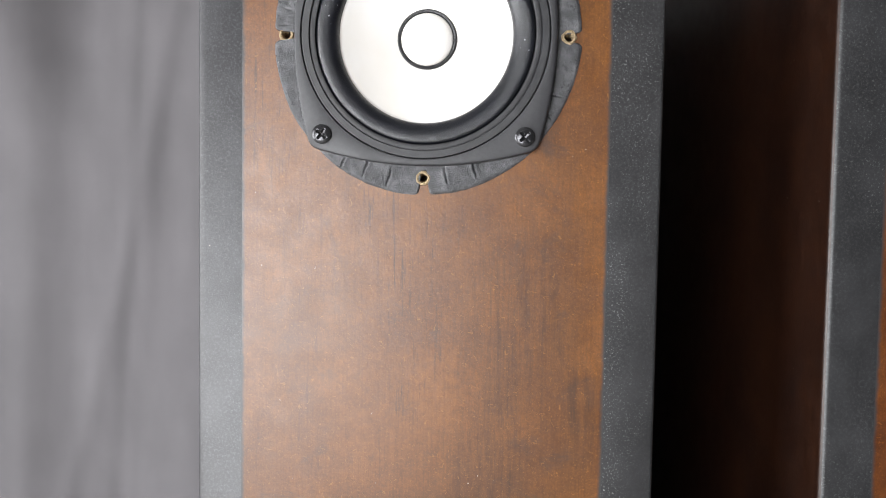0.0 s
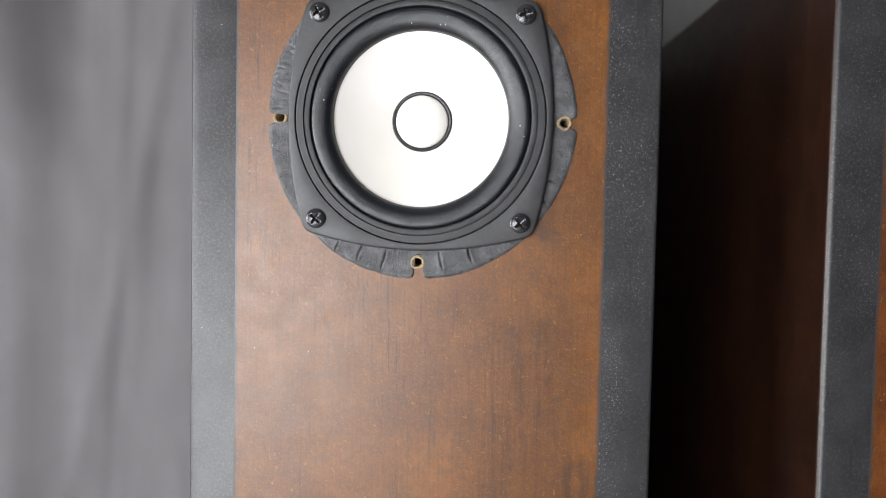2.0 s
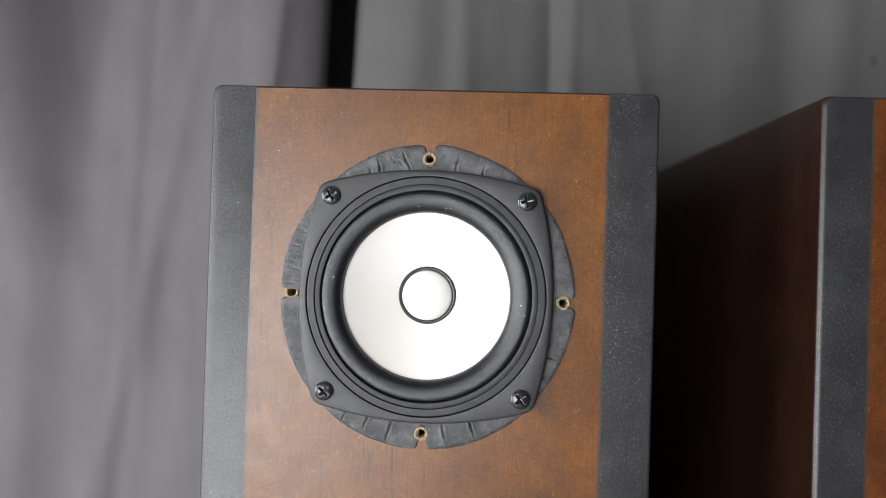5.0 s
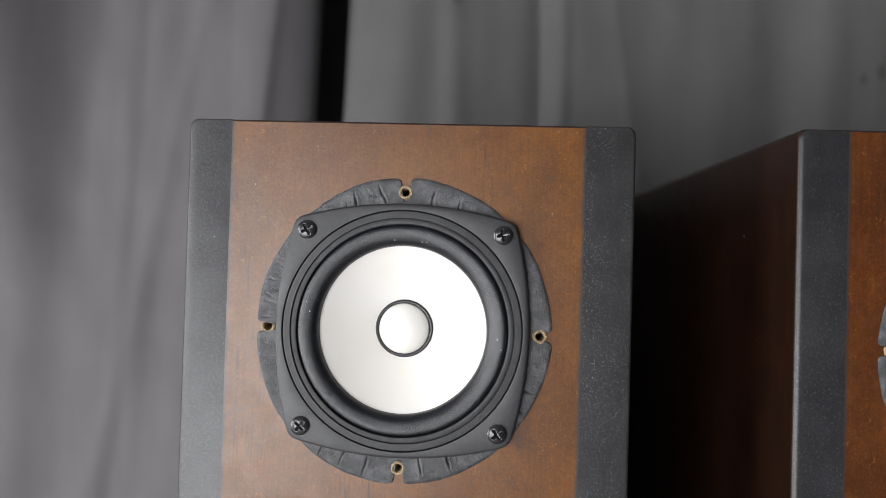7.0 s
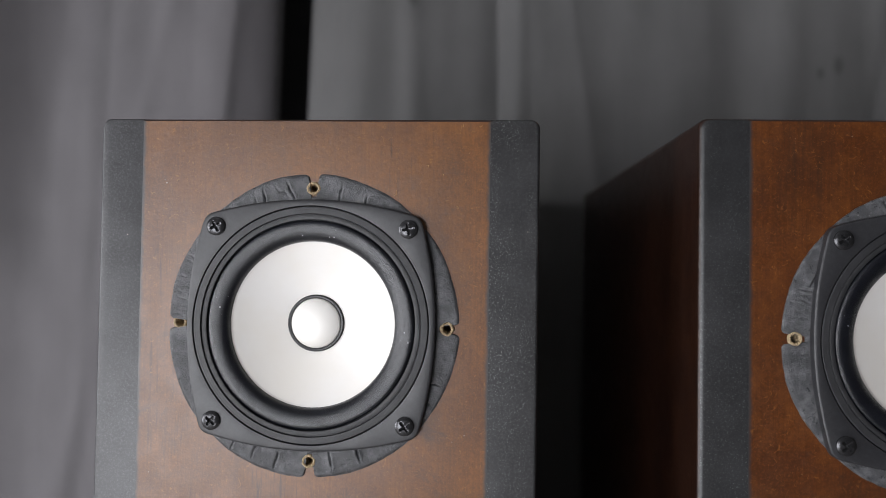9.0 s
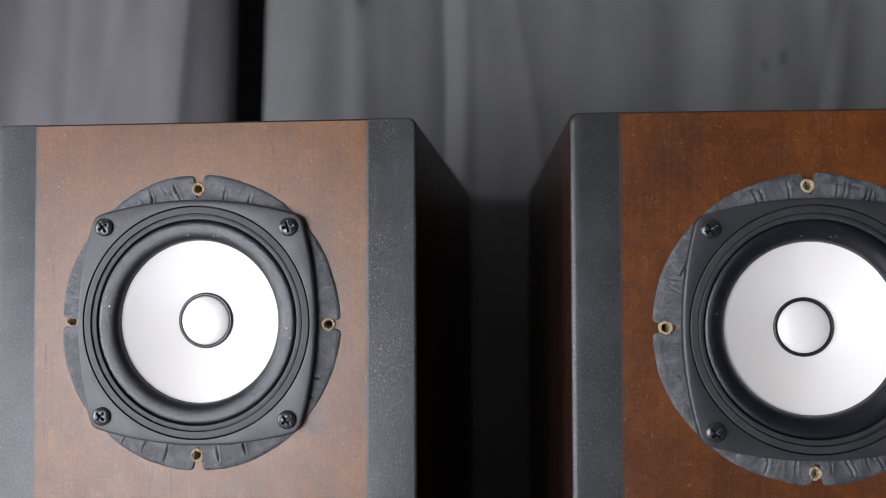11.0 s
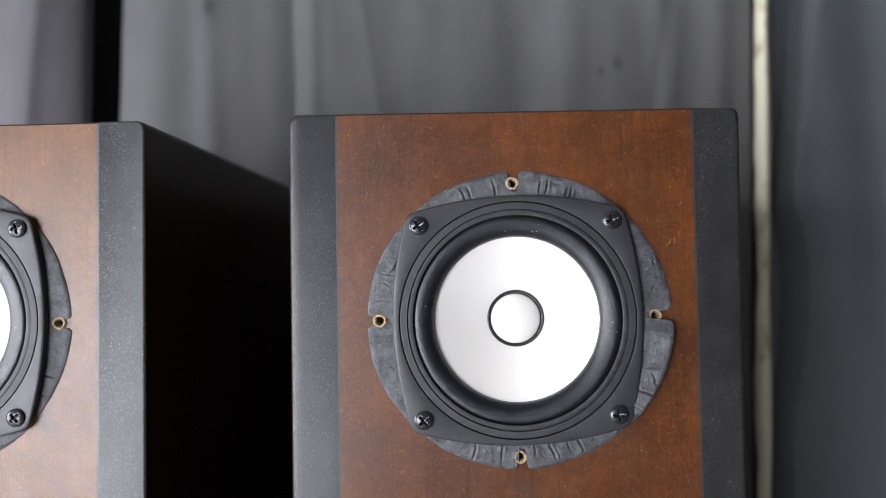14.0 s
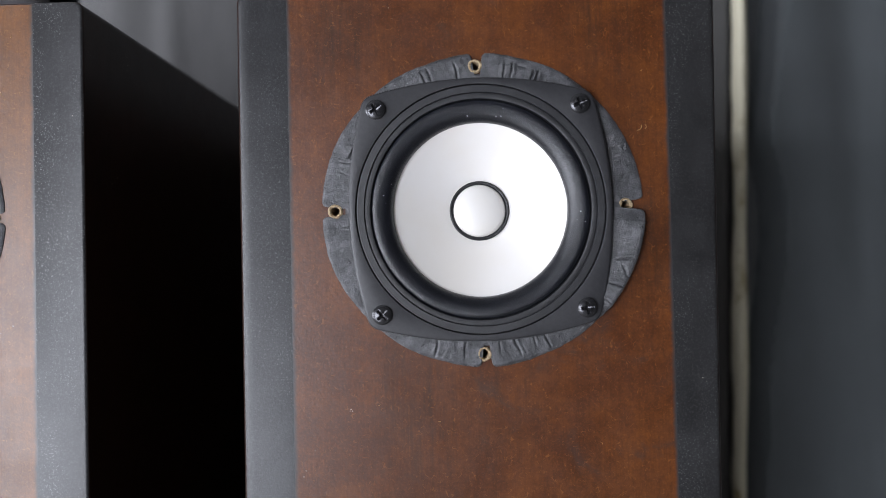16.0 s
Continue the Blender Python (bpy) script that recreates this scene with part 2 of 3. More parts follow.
M_SCREW = material("black_screw", (0.05, 0.05, 0.053), 0.26, 0.75)
M_RAW = plain("raw_fibreboard", (0.66, 0.5, 0.3), 0.8, 900.0, 0.8)
M_HAIR = plain("pale_fibre", (0.38, 0.22, 0.09), 0.7, 900.0, 0.3)
M_CLOTH = [cloth("grey_curtain_a", (0.109, 0.1025, 0.108), 1.0), cloth("grey_curtain_b", (0.085, 0.0835, 0.083), 2.0), cloth("grey_curtain_c", (0.067, 0.0755, 0.0795), 3.0)]
M_CREAM = material("cream_lining", (0.58, 0.57, 0.47), 0.8)
lining_nodes = Nodes(M_CREAM)
lining_nodes.set("Base Color", lining_nodes.mix(lining_nodes.ramp(lining_nodes.noise(lining_nodes.coords(scale=(1, 1, 0.7)), 38, 4.0, 0.6), 0.54, 0.72), (0.66, 0.62, 0.47), (0.28, 0.215, 0.075)))
lining_nodes.bump(lining_nodes.noise(lining_nodes.coords(), 160, 4.0), 0.4, 0.003)
M_WALL = plain("white_wall", (0.45, 0.445, 0.44), 0.8)
M_SOUTH = plain("brown_grey_wall", (0.16, 0.15, 0.143), 0.8)
M_EAST = plain("brown_wall", (0.14, 0.12, 0.1), 0.8)
# dark colour stands in for the shade seen through the curtain gap
M_BACKWALL = plain("gap_shade_wall", (0.1, 0.1, 0.106), 0.9)
M_FLOOR = plain("floor_board", (0.43, 0.405, 0.37), 0.7)


# ---- building blocks ----
def mesh_of(name, bm, mats, smooth=True):
    me = bpy.data.meshes.new(name)
    bm.normal_update()
    bm.to_mesh(me)
    bm.free()
    for m in mats if isinstance(mats, (list, tuple)) else [mats]:
        me.materials.append(m)
    if smooth:
        for p in me.polygons:
            p.use_smooth = True
        me.set_sharp_from_angle(angle=radians(38))
    return me


def part(name, bm, mats, parent, label="", smooth=True, m=None):
    ob = new(name, mesh_of(name, bm, mats, smooth))
    ob.parent = parent
    if m is not None:
        ob.matrix_basis = m
    if label:
        tagged(ob, label)
    return ob


def setting(name, bm, mats, label, category, smooth=False):
    return tagged(new(name, mesh_of(name, bm, mats, smooth)), label, category, kind="structure")


def rings(bm, loops, closed=True, cap=False):
    """Joins loops of equal length with quads."""
    vs = [[bm.verts.new(p) for p in loop] for loop in loops]
    n = len(vs[0])
    for a, b in zip(vs, vs[1:]):
        for i in range(n if closed else n - 1):
            bm.faces.new((a[i], a[(i + 1) % n], b[(i + 1) % n], b[i]))
    if cap:
        bm.faces.new(vs[-1])
    return vs


def circle(r, y, n=96):
    return [(r * math.cos(2 * math.pi * i / n), y, r * math.sin(2 * math.pi * i / n)) for i in range(n)]


def lathe(profile, n=96, cap=False):
    """A body of revolution about y, from (radius, y) pairs."""
    bm = bmesh.new()
    rings(bm, [circle(r, y, n) for r, y in profile], cap=cap)
    bmesh.ops.recalc_face_normals(bm, faces=bm.faces)
    return bm


def box(x0, x1, y0, y1, z0, z1, bevel=0.0, segments=3, shift=(0, 0)):
    """A box, its back edge moved sideways by shift at the lower and upper x, with rounded edges."""
    bm = bmesh.new()
    vs = [bm.verts.new((x + (shift[i] if j else 0), y, z)) for i, x in enumerate((x0, x1)) for j, y in enumerate((y0, y1)) for z in (z0, z1)]
    for q in ((0, 1, 3, 2), (4, 6, 7, 5), (0, 4, 5, 1), (2, 3, 7, 6), (0, 2, 6, 4), (1, 5, 7, 3)):
        bm.faces.new([vs[k] for k in q])
    bmesh.ops.recalc_face_normals(bm, faces=bm.faces)
    if bevel:
        bmesh.ops.bevel(bm, geom=bm.edges[:], offset=bevel, segments=segments, profile=0.5, affect='EDGES')
    return bm


def side_board(inner, outer, depth, height, shift, lean=0.0, cut=0.0015, corner=0.0042):
    """A side board: chamfered outer edge, rounded upper outer corner, square where it meets the front."""
    sign = 1 if outer > inner else -1
    bm = bmesh.new()
    loops = []
    turn = [math.pi / 2 * q / 5 for q in range(6)]
    for y, inset in [(cut * (1 - math.cos(q)), cut * (1 - math.sin(q))) for q in turn] + [(depth - cut, 0.0), (depth, cut)]:
        dx = shift * y / depth
        ox, top = outer - sign * inset, height - inset * 0.6
        c = corner
        loop = [(inner + dx, y, 0.0), (ox + dx - lean * height, y, 0.0)]
        for k in range(7):
            a = math.pi / 2 * k / 6
            loop.append((ox + dx - sign * c * (1 - math.cos(a)), y, top - c * (1 - math.sin(a))))
        loop.append((inner + dx, y, top))
        loops.append(loop)
    vs = rings(bm, loops)
    bm.faces.new(vs[0])
    bm.faces.new(vs[-1])
    bmesh.ops.recalc_face_normals(bm, faces=bm.faces)
    return bm


# ---- loudspeaker ----
HOLE_R = 0.0515


def board_with_holes(w0, w1, z0, z1, depth, holes):
    """A board in the xz plane, front at y = 0, with round holes (x, z, radius, corners) right through it."""
    pts, edges = [], []
    for loop in [[(w0, z0), (w1, z0), (w1, z1), (w0, z1)]] + [
            [(x + r * math.cos(2 * math.pi * k / n), z + r * math.sin(2 * math.pi * k / n)) for k in range(n)] for x, z, r, n in holes]:
        s = len(pts)
        pts += [Vector(p) for p in loop]
        edges += [(s + k, s + (k + 1) % len(loop)) for k in range(len(loop))]
    co, _, faces, *_ = delaunay_2d_cdt(pts, edges, [], 0, 1e-7)
    bm = bmesh.new()
    vs = [bm.verts.new((p.x, 0, p.y)) for p in co]
    for f in faces:
        c = sum((co[k] for k in f), Vector((0, 0))) / len(f)
        if all(math.hypot(c.x - x, c.y - z) > r * 0.995 for x, z, r, n in holes):
            bm.faces.new([vs[k] for k in f])
    bmesh.ops.recalc_face_normals(bm, faces=bm.faces)
    if sum(f.normal.y for f in bm.faces) > 0:
        bmesh.ops.reverse_faces(bm, faces=bm.faces)
    back = bmesh.ops.extrude_face_region(bm, geom=bm.faces[:])
    bmesh.ops.translate(bm, vec=(0, depth, 0), verts=[e for e in back["geom"] if isinstance(e, bmesh.types.BMVert)])
    bmesh.ops.recalc_face_normals(bm, faces=bm.faces)
    return bm


def frame_outline(n=240):
    """Radius, angle by angle, of the driver's frame: a square with bowed sides and round corners."""
    q = []
    for k in range(41):
        x = 0.0455 - 0.091 * k / 40
        q.append((x, 0.0575 - 0.0062 * (abs(x) / 0.0455) ** 2.0))
    a, b = (-0.0455, 0.0513), (-0.0513, 0.0455)
    for k in range(1, 10):
        s = k / 10
        c = (-0.0504, 0.0504)
        q.append(tuple((1 - s) ** 2 * p + 2 * s * (1 - s) * o + s * s * e for p, o, e in zip(a, c, b)))
    loop = []
    for t in range(4):
        cs, sn = [(1, 0), (0, 1), (-1, 0), (0, -1)][t]
        loop += [(x * cs - z * sn, x * sn + z * cs) for x, z in q]
    ang = np.array([math.atan2(z, x) % (2 * math.pi) for x, z in loop])
    rad = np.array([math.hypot(x, z) for x, z in loop])
    order = np.argsort(ang)
    th = np.arange(n) * 2 * math.pi / n
    return th, np.interp(th, ang[order], rad[order], period=2 * math.pi)


def screw_head(radius=0.0042, seed=0.0):
    """A pan head with a cross recess."""
    bm = bmesh.new()
    loops = []
    n = 64
    cs, sn = math.cos(seed), math.sin(seed)
    loops.append(circle(radius, 0.0, n))
    for s in (1.0, 0.94, 0.86, 0.76, 0.68, 0.6, 0.53, 0.46, 0.4, 0.34, 0.28, 0.22, 0.16, 0.1, 0.04):
        loop = []
        for x, _, z in circle(radius * s, 0, n):
            u, v = (x * cs + z * sn) / radius, (-x * sn + z * cs) / radius
            h = 0.0004 + 0.0016 * math.sqrt(max(0.0, 1 - (s * 0.93) ** 2))
            arm = max(0.0, min(1.0, (0.15 - min(abs(u), abs(v))) / 0.05)) * max(0.0, min(1.0, (0.62 - s) / 0.08))
            core = max(0.0, min(1.0, (0.27 - s) / 0.08))
            h -= 0.0017 * max(arm * (1.15 - s), core)
            loop.append((x, -h, z))
        loops.append(loop)
    rings(bm, loops, cap=True)
    bmesh.ops.recalc_face_normals(bm, faces=bm.faces)
    return bm


def gasket(rx, rz, notches, seed, creases, lifts):
    """The cut leatherette ring behind the frame: uneven rim, slots at the screw holes, pressed folds."""
    bm = bmesh.new()
    n = 1320
    rim, inner = [], 0.047
    for i in range(n):
        th = 2 * math.pi * i / n
        r = 1 / math.sqrt((math.cos(th) / rx) ** 2 + (math.sin(th) / rz) ** 2)
        r += 0.0007 * noise.noise((3 * math.cos(th) + seed, 3 * math.sin(th), seed)) + 0.00022 * noise.noise((22 * math.cos(th) + seed, 22 * math.sin(th), 1))
        for a, w0, w1, deep in notches:
            d = ((th - a + math.pi) % (2 * math.pi) - math.pi) * 0.063
            u = min(d + w0, w1 - d) / 0.0021
            if u > 0:
                r = max(deep, r - 0.0021 * (1 - math.sqrt(1 - min(1.0, u) ** 2)) - 0.004 * max(0.0, u - 1) * 6)
        rim.append(r)
    steps = 26
    loops = [[(inner * math.cos(2 * math.pi * i / n), 0.0, inner * math.sin(2 * math.pi * i / n)) for i in range(n)]]
    for s in range(steps + 1):
        f = s / steps
        loop = []
        for i in range(n):
            th = 2 * math.pi * i / n
            r = inner + (rim[i] - inner) * f
            x, z = r * math.cos(th), r * math.sin(th)
            h = 0.0012 + 0.0006 * noise.noise((x * 75 + seed, z * 75, seed + 9)) + 0.00022 * noise.noise((x * 190 + seed, z * 190, seed)) + 0.00006 * noise.noise((x * 520, z * 520 + seed, 2))
            for a, r0, length, turn, height in creases:
                cx, cz = r0 * math.cos(a), r0 * math.sin(a)
                ux, uz = math.cos(a + turn), math.sin(a + turn)
                p, q = (x - cx) * ux + (z - cz) * uz, -(x - cx) * uz + (z - cz) * ux
                q += 0.0006 * noise.noise((p * 500, a * 5, seed))
                if abs(p) < length and abs(q) < 0.005:
                    fall = (1 - (p / length) ** 2) ** 1.5
                    h += height * fall * (0.36 * math.exp(-((abs(q) - 0.0010) / 0.0009) ** 2) - math.exp(-(q / 0.00042) ** 2))
            edge = min(1.0, (1 - f) * 8)
            h = h * (0.4 + 0.6 * math.sqrt(1 - (1 - edge) ** 2)) if f < 1 else 0.0004
            for a, span, amount in lifts:
                d = abs((th - a + math.pi) % (2 * math.pi) - math.pi) / span
                if d < 1:
                    h += amount * f * min(1.0, (1 - d) * 3)
            loop.append((x, -max(0.0003, h), z))
        loops.append(loop)
    loops.append([(r * math.cos(2 * math.pi * i / n), 0.0, r * math.sin(2 * math.pi * i / n)) for i, r in enumerate(rim)])
    rings(bm, loops)
    bmesh.ops.recalc_face_normals(bm, faces=bm.faces)
    return bm


def driver(parent, m, twists):
    """Full-range unit: frame with its ring, surround, cone, cap and four screws."""
    th, rad = frame_outline()
    n = len(th)

    def out(scale, y, inset=0.0):
        return [((r * scale - inset) * math.cos(a), y, (r * scale - inset) * math.sin(a)) for a, r in zip(th, rad)]

    bm = bmesh.new()
    rings(bm, [out(1, 0.0), out(1, -0.0031), out(1, -0.0037, 0.0002), out(1, -0.0040, 0.0007), out(1, -0.0041, 0.0013),
               circle(0.0550, -0.0042, n), circle(0.0548, -0.00415, n), circle(0.05465, -0.0039, n), circle(0.0546, -0.0034, n), circle(0.0546, 0.0, n),
               circle(0.0505, 0.0006, n), circle(0.048, 0.004, n)])
    bmesh.ops.recalc_face_normals(bm, faces=bm.faces)
    unit = part("driver_frame", bm, M_FRAME, parent, "matt black square driver frame with bowed sides", m=m)
    part("ring", lathe([(0.0542, 0.0), (0.0542, -0.0036), (0.05415, -0.0039), (0.0539, -0.0040), (0.0536, -0.0040), (0.0513, -0.0041), (0.0511, -0.0041), (0.0510, -0.0039), (0.05095, -0.0033), (0.0508, -0.0029),
                        (0.0506, -0.0029), (0.05055, -0.0033), (0.0503, -0.0034), (0.0486, -0.0034), (0.0484, -0.0033), (0.0483, -0.0030), (0.0482, -0.0012), (0.0482, 0.001)], 200), M_RING, unit, "black rubber clamping ring")
    roll = [(0.0481, 0.0004)]
    for k in range(25):
        a = math.pi * k / 24
        c = math.cos(a)
        roll.append((0.0433 + 0.0047 * math.copysign(abs(c) ** 0.9, c), -0.0005 - 0.0011 * c - 0.0025 * math.sin(a) ** 0.85))
    roll.append((0.0381, 0.0024))
    part("surround", lathe(roll, 160), M_SURROUND, unit, "black rubber half-roll surround")
    cone = []
    for k in range(15):
        f = k / 14
        cone.append((0.0388 - 0.0262 * f, 0.0012 + 0.0086 * f + 0.0022 * f * (1 - f)))
    part("cone", lathe(cone, 160), M_CONE, unit, "satin silver metal cone")
    part("glue_ring", lathe([(0.0135, 0.0096), (0.0134, 0.0089), (0.0129, 0.0085), (0.0122, 0.0086), (0.0118, 0.0091), (0.0117, 0.0102)], 96), M_GLUE, unit, "glossy black ring of glue")
    part("dust_cap", lathe([(0.0119, 0.0096)] + [(0.0118 * math.cos(a), 0.0093 - 0.0030 * math.sin(a)) for a in [0.08 + 1.45 * k / 9 for k in range(10)]], 96, cap=True),
         M_CAP, unit, "satin silver domed dust cap")
    for (sx, sz), tw in zip(((-1, 1), (1, 1), (-1, -1), (1, -1)), twists):
        part("screw", screw_head(0.0043, tw), M_SCREW, unit, "black cross-head screw", m=pose(sx * 0.0445, -0.0041, sz * 0.0445))
    return unit


def hair(length, turn, seed, n=7):
    """A thin curved fibre, lying on the board."""
    bm = bmesh.new()
    loops = []
    for k in range(n):
        f = k / (n - 1) - 0.5
        a = turn + 1.1 * f
        x, z = length * f * math.cos(a), length * f * math.sin(a)
        r = 0.00011 * (1 - 1.5 * f * f) + 0.00002
        loops.append([(x - r * math.sin(a) * math.cos(q), -r * math.sin(q) - 0.0001, z + r * math.cos(a) * math.cos(q)) for q in [2 * math.pi * i / 6 for i in range(6)]])
    vs = rings(bm, loops)
    bm.faces.new(vs[0])
    bm.faces.new(vs[-1])
    bmesh.ops.recalc_face_normals(bm, faces=bm.faces)
    return bm


def plug(seed):
    """The frayed mouth of a screw hole in the raw board."""
    bm = lathe([(0.0033, 0.0003), (0.0031, -0.0006), (0.0026, -0.0010), (0.0021, -0.0008), (0.0018, 0.0002), (0.0017, 0.0025), (0.0017, 0.018)], 44, cap=True)
    for v in bm.verts:
        k = 1 + 0.1 * noise.noise((v.co.x * 500 + seed, v.co.z * 500, seed))
        v.co.x, v.co.z = v.co.x * k, v.co.z * k
        v.co.y += 0.0003 * noise.noise((v.co.x * 900, v.co.z * 900 + seed, 5)) if v.co.y < 0.002 else 0
    return bm


def loudspeaker(m, width, strips, height, depth, shift, lean, unit_at, unit_turn, holes, ring, seed, twists, creases, lifts, hairs, label):
    """A tower cabinet of board, front at local y = 0, left lower corner at the origin."""
    k = int(seed) - 1
    root = tagged(new("loudspeaker"), label, "loudspeaker", group="pair of loudspeakers")
    root.matrix_world = m
    a, b = strips
    ux, uz = unit_at
    cx = (a + width - b) / 2
    through_holes = [(ux - cx, uz, HOLE_R, 96)] + [(x - cx, z, 0.0031, 20) for x, z in holes]
    baffle_paint = stained_board("front_stain_%s" % "ab"[k], seed, (DEEP, DEEP2)[k], (LIGHT, LIGHT2)[k], (0.345, 0.33)[k], half=(width - a - b) / 2, smears=(((0.042, 0.68, 0.036), (0.03, 0.6, 0.03), (0.074, 0.64, 0.022)), ((-0.06, 0.888, 0.03), (0.056, 0.893, 0.024), (-0.03, 0.72, 0.03), (0.072, 0.79, 0.02)))[k])
    front = part("front_panel", board_with_holes(a - cx, width - b - cx, 0.0, height - 0.0012, 0.02, through_holes), baffle_paint, root,
                 "orange-brown stained fibreboard front", smooth=False, m=pose(cx, 0, 0))
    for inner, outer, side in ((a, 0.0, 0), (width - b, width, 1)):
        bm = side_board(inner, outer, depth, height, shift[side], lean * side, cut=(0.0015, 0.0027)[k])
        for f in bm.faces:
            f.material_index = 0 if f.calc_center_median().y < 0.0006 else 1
        part("side_panel", bm, [M_STRIP[2 * k + side], M_SIDE], root, "brown side board, colour deepened for shade, with black painted front edge")
    part("top_panel", box(a, width - b, 0.0032, depth, height - 0.02, height - 0.0004, 0.001, 2, (shift[0], shift[1])), M_TOP, root)
    part("back_panel", box(a + shift[0], width - b + shift[1], depth - 0.018, depth - 0.002, 0.002, height - 0.0205), M_TOP, root, smooth=False)
    part("bottom_panel", box(a, width - b, 0.0205, depth - 0.0185, 0.002, 0.02), M_TOP, root, smooth=False)
    # rounded upper lip over the front board
    lip = bmesh.new()
    prof = [(0.0, height - 0.00115), (0.0003, height - 0.0007), (0.0008, height - 0.0003), (0.0016, height - 0.0001), (0.0031, height - 0.0001), (0.0031, height - 0.006), (0.0006, height - 0.006)]
    vs = rings(lip, [[(x, y, z) for y, z in prof] for x in (a, width - b)])
    for loop in vs:
        lip.faces.new(loop)
    bmesh.ops.recalc_face_normals(lip, faces=lip.faces)
    part("top_lip", lip, M_TOP, root)
    for x, z, length, turn in hairs:
        part("loose_fibre", hair(length * 0.65, turn, x * 50 + z), M_HAIR, front, "pale fibre standing out of the board", m=pose(x - cx, -0.0002, z))
    for x, z in holes:
        part("screw_hole", plug(x * 900 + z * 400),
             M_RAW, front, "raw pale fibreboard screw hole", m=pose(x - cx, -0.0005, z))
    notches = []
    for x, z in holes:
        ang = math.atan2(z - uz, x - ux) % (2 * math.pi)
        notches.append((ang, 0.0040, 0.0042, math.hypot(x - ux, z - uz) - 0.0034))
    part("gasket", gasket(ring[0], ring[1], notches, seed * 3.7, creases, lifts), M_LEATHER[k], root, "wrinkled black leatherette gasket cut by hand", m=pose(ux + ring[2], 0, uz + ring[3]))
    driver(root, pose(ux, -0.0009, uz, 0, -unit_turn, 0), twists)
    return root


random.seed(4)


def folds(marks, fine):
    """Pressed folds of a gasket: (angle in degrees, radius, half length, turn from the radius, depth), and fine wrinkles over stretches of the rim."""
    out = [(radians(a), r, q, turn, deep) for a, r, q, turn, deep in marks]
    for a0, a1, count in fine:
        for i in range(count):
            a = radians(a0 + (a1 - a0) * (i + random.uniform(0.1, 0.9)) / count)
            out.append((a, random.uniform(0.0585, 0.066), random.uniform(0.002, 0.0045), random.uniform(-0.5, 0.5), random.uniform(0.0001, 0.00028)))
    return out


LX, LZ = -0.1145, 0.9035
speaker_a = loudspeaker(pose(LX, 0.2, 0), 0.2065, (0.0203, 0.0225), LZ, 0.348, (-0.004, 0.009), 0.0, (-0.0120 - LX, 0.8080), -0.3,
                        [(-0.0122 - LX, 0.871), (-0.074 - LX, 0.808), (0.0506 - LX, 0.807), (-0.0122 - LX, 0.7452)], (0.0677, 0.07, 0.0003, -0.0003), 1.0, (0.5, 0.2, 0.9, 0.75), folds([(100, 0.0625, 0.0055, 0.35, 0.0008), (104, 0.0635, 0.004, 0.9, 0.0006), (112, 0.0625, 0.005, -0.25, 0.0008), (117, 0.062, 0.004, -0.6, 0.0006), (78.7, 0.0612, 0.0045, 0.0, 0.0008), (67, 0.0615, 0.004, 0.1, 0.0007),
                         (-24.7, 0.062, 0.0035, 0.3, 0.0007), (-33, 0.0625, 0.005, 0.0, 0.0006), (-41, 0.066, 0.003, 0.2, 0.0005), (-81, 0.062, 0.0045, 0.0, 0.0008), (-69, 0.062, 0.005, -0.1, 0.0009), (-75, 0.0655, 0.004, 1.5, 0.0005),
                         (-123, 0.0665, 0.005, 0.3, 0.0006), (-114, 0.064, 0.005, 0.1, 0.0006), (-104, 0.064, 0.006, 0.0, 0.0006)], [(120, 133, 4), (150, 178, 9), (-136, -96, 9), (-60, -20, 4)]),
                        [(radians(205), 0.4, 0.0012)],
                        [(x - LX, z, q, a) for x, z, q, a in ((0.0265, 0.869, 0.005, 1.2), (0.065, 0.9, 0.0025, 0.3), (0.057, 0.9005, 0.002, 1.4), (0.048, 0.878, 0.0022, 2.2), (0.041, 0.882, 0.003, 2.3), (0.055, 0.863, 0.003, 2.2), (0.06, 0.888, 0.0018, 1.0))],
                        "brown stained tower loudspeaker with black edge strips and silver cone")
RX, RY = 0.1622, 0.1955
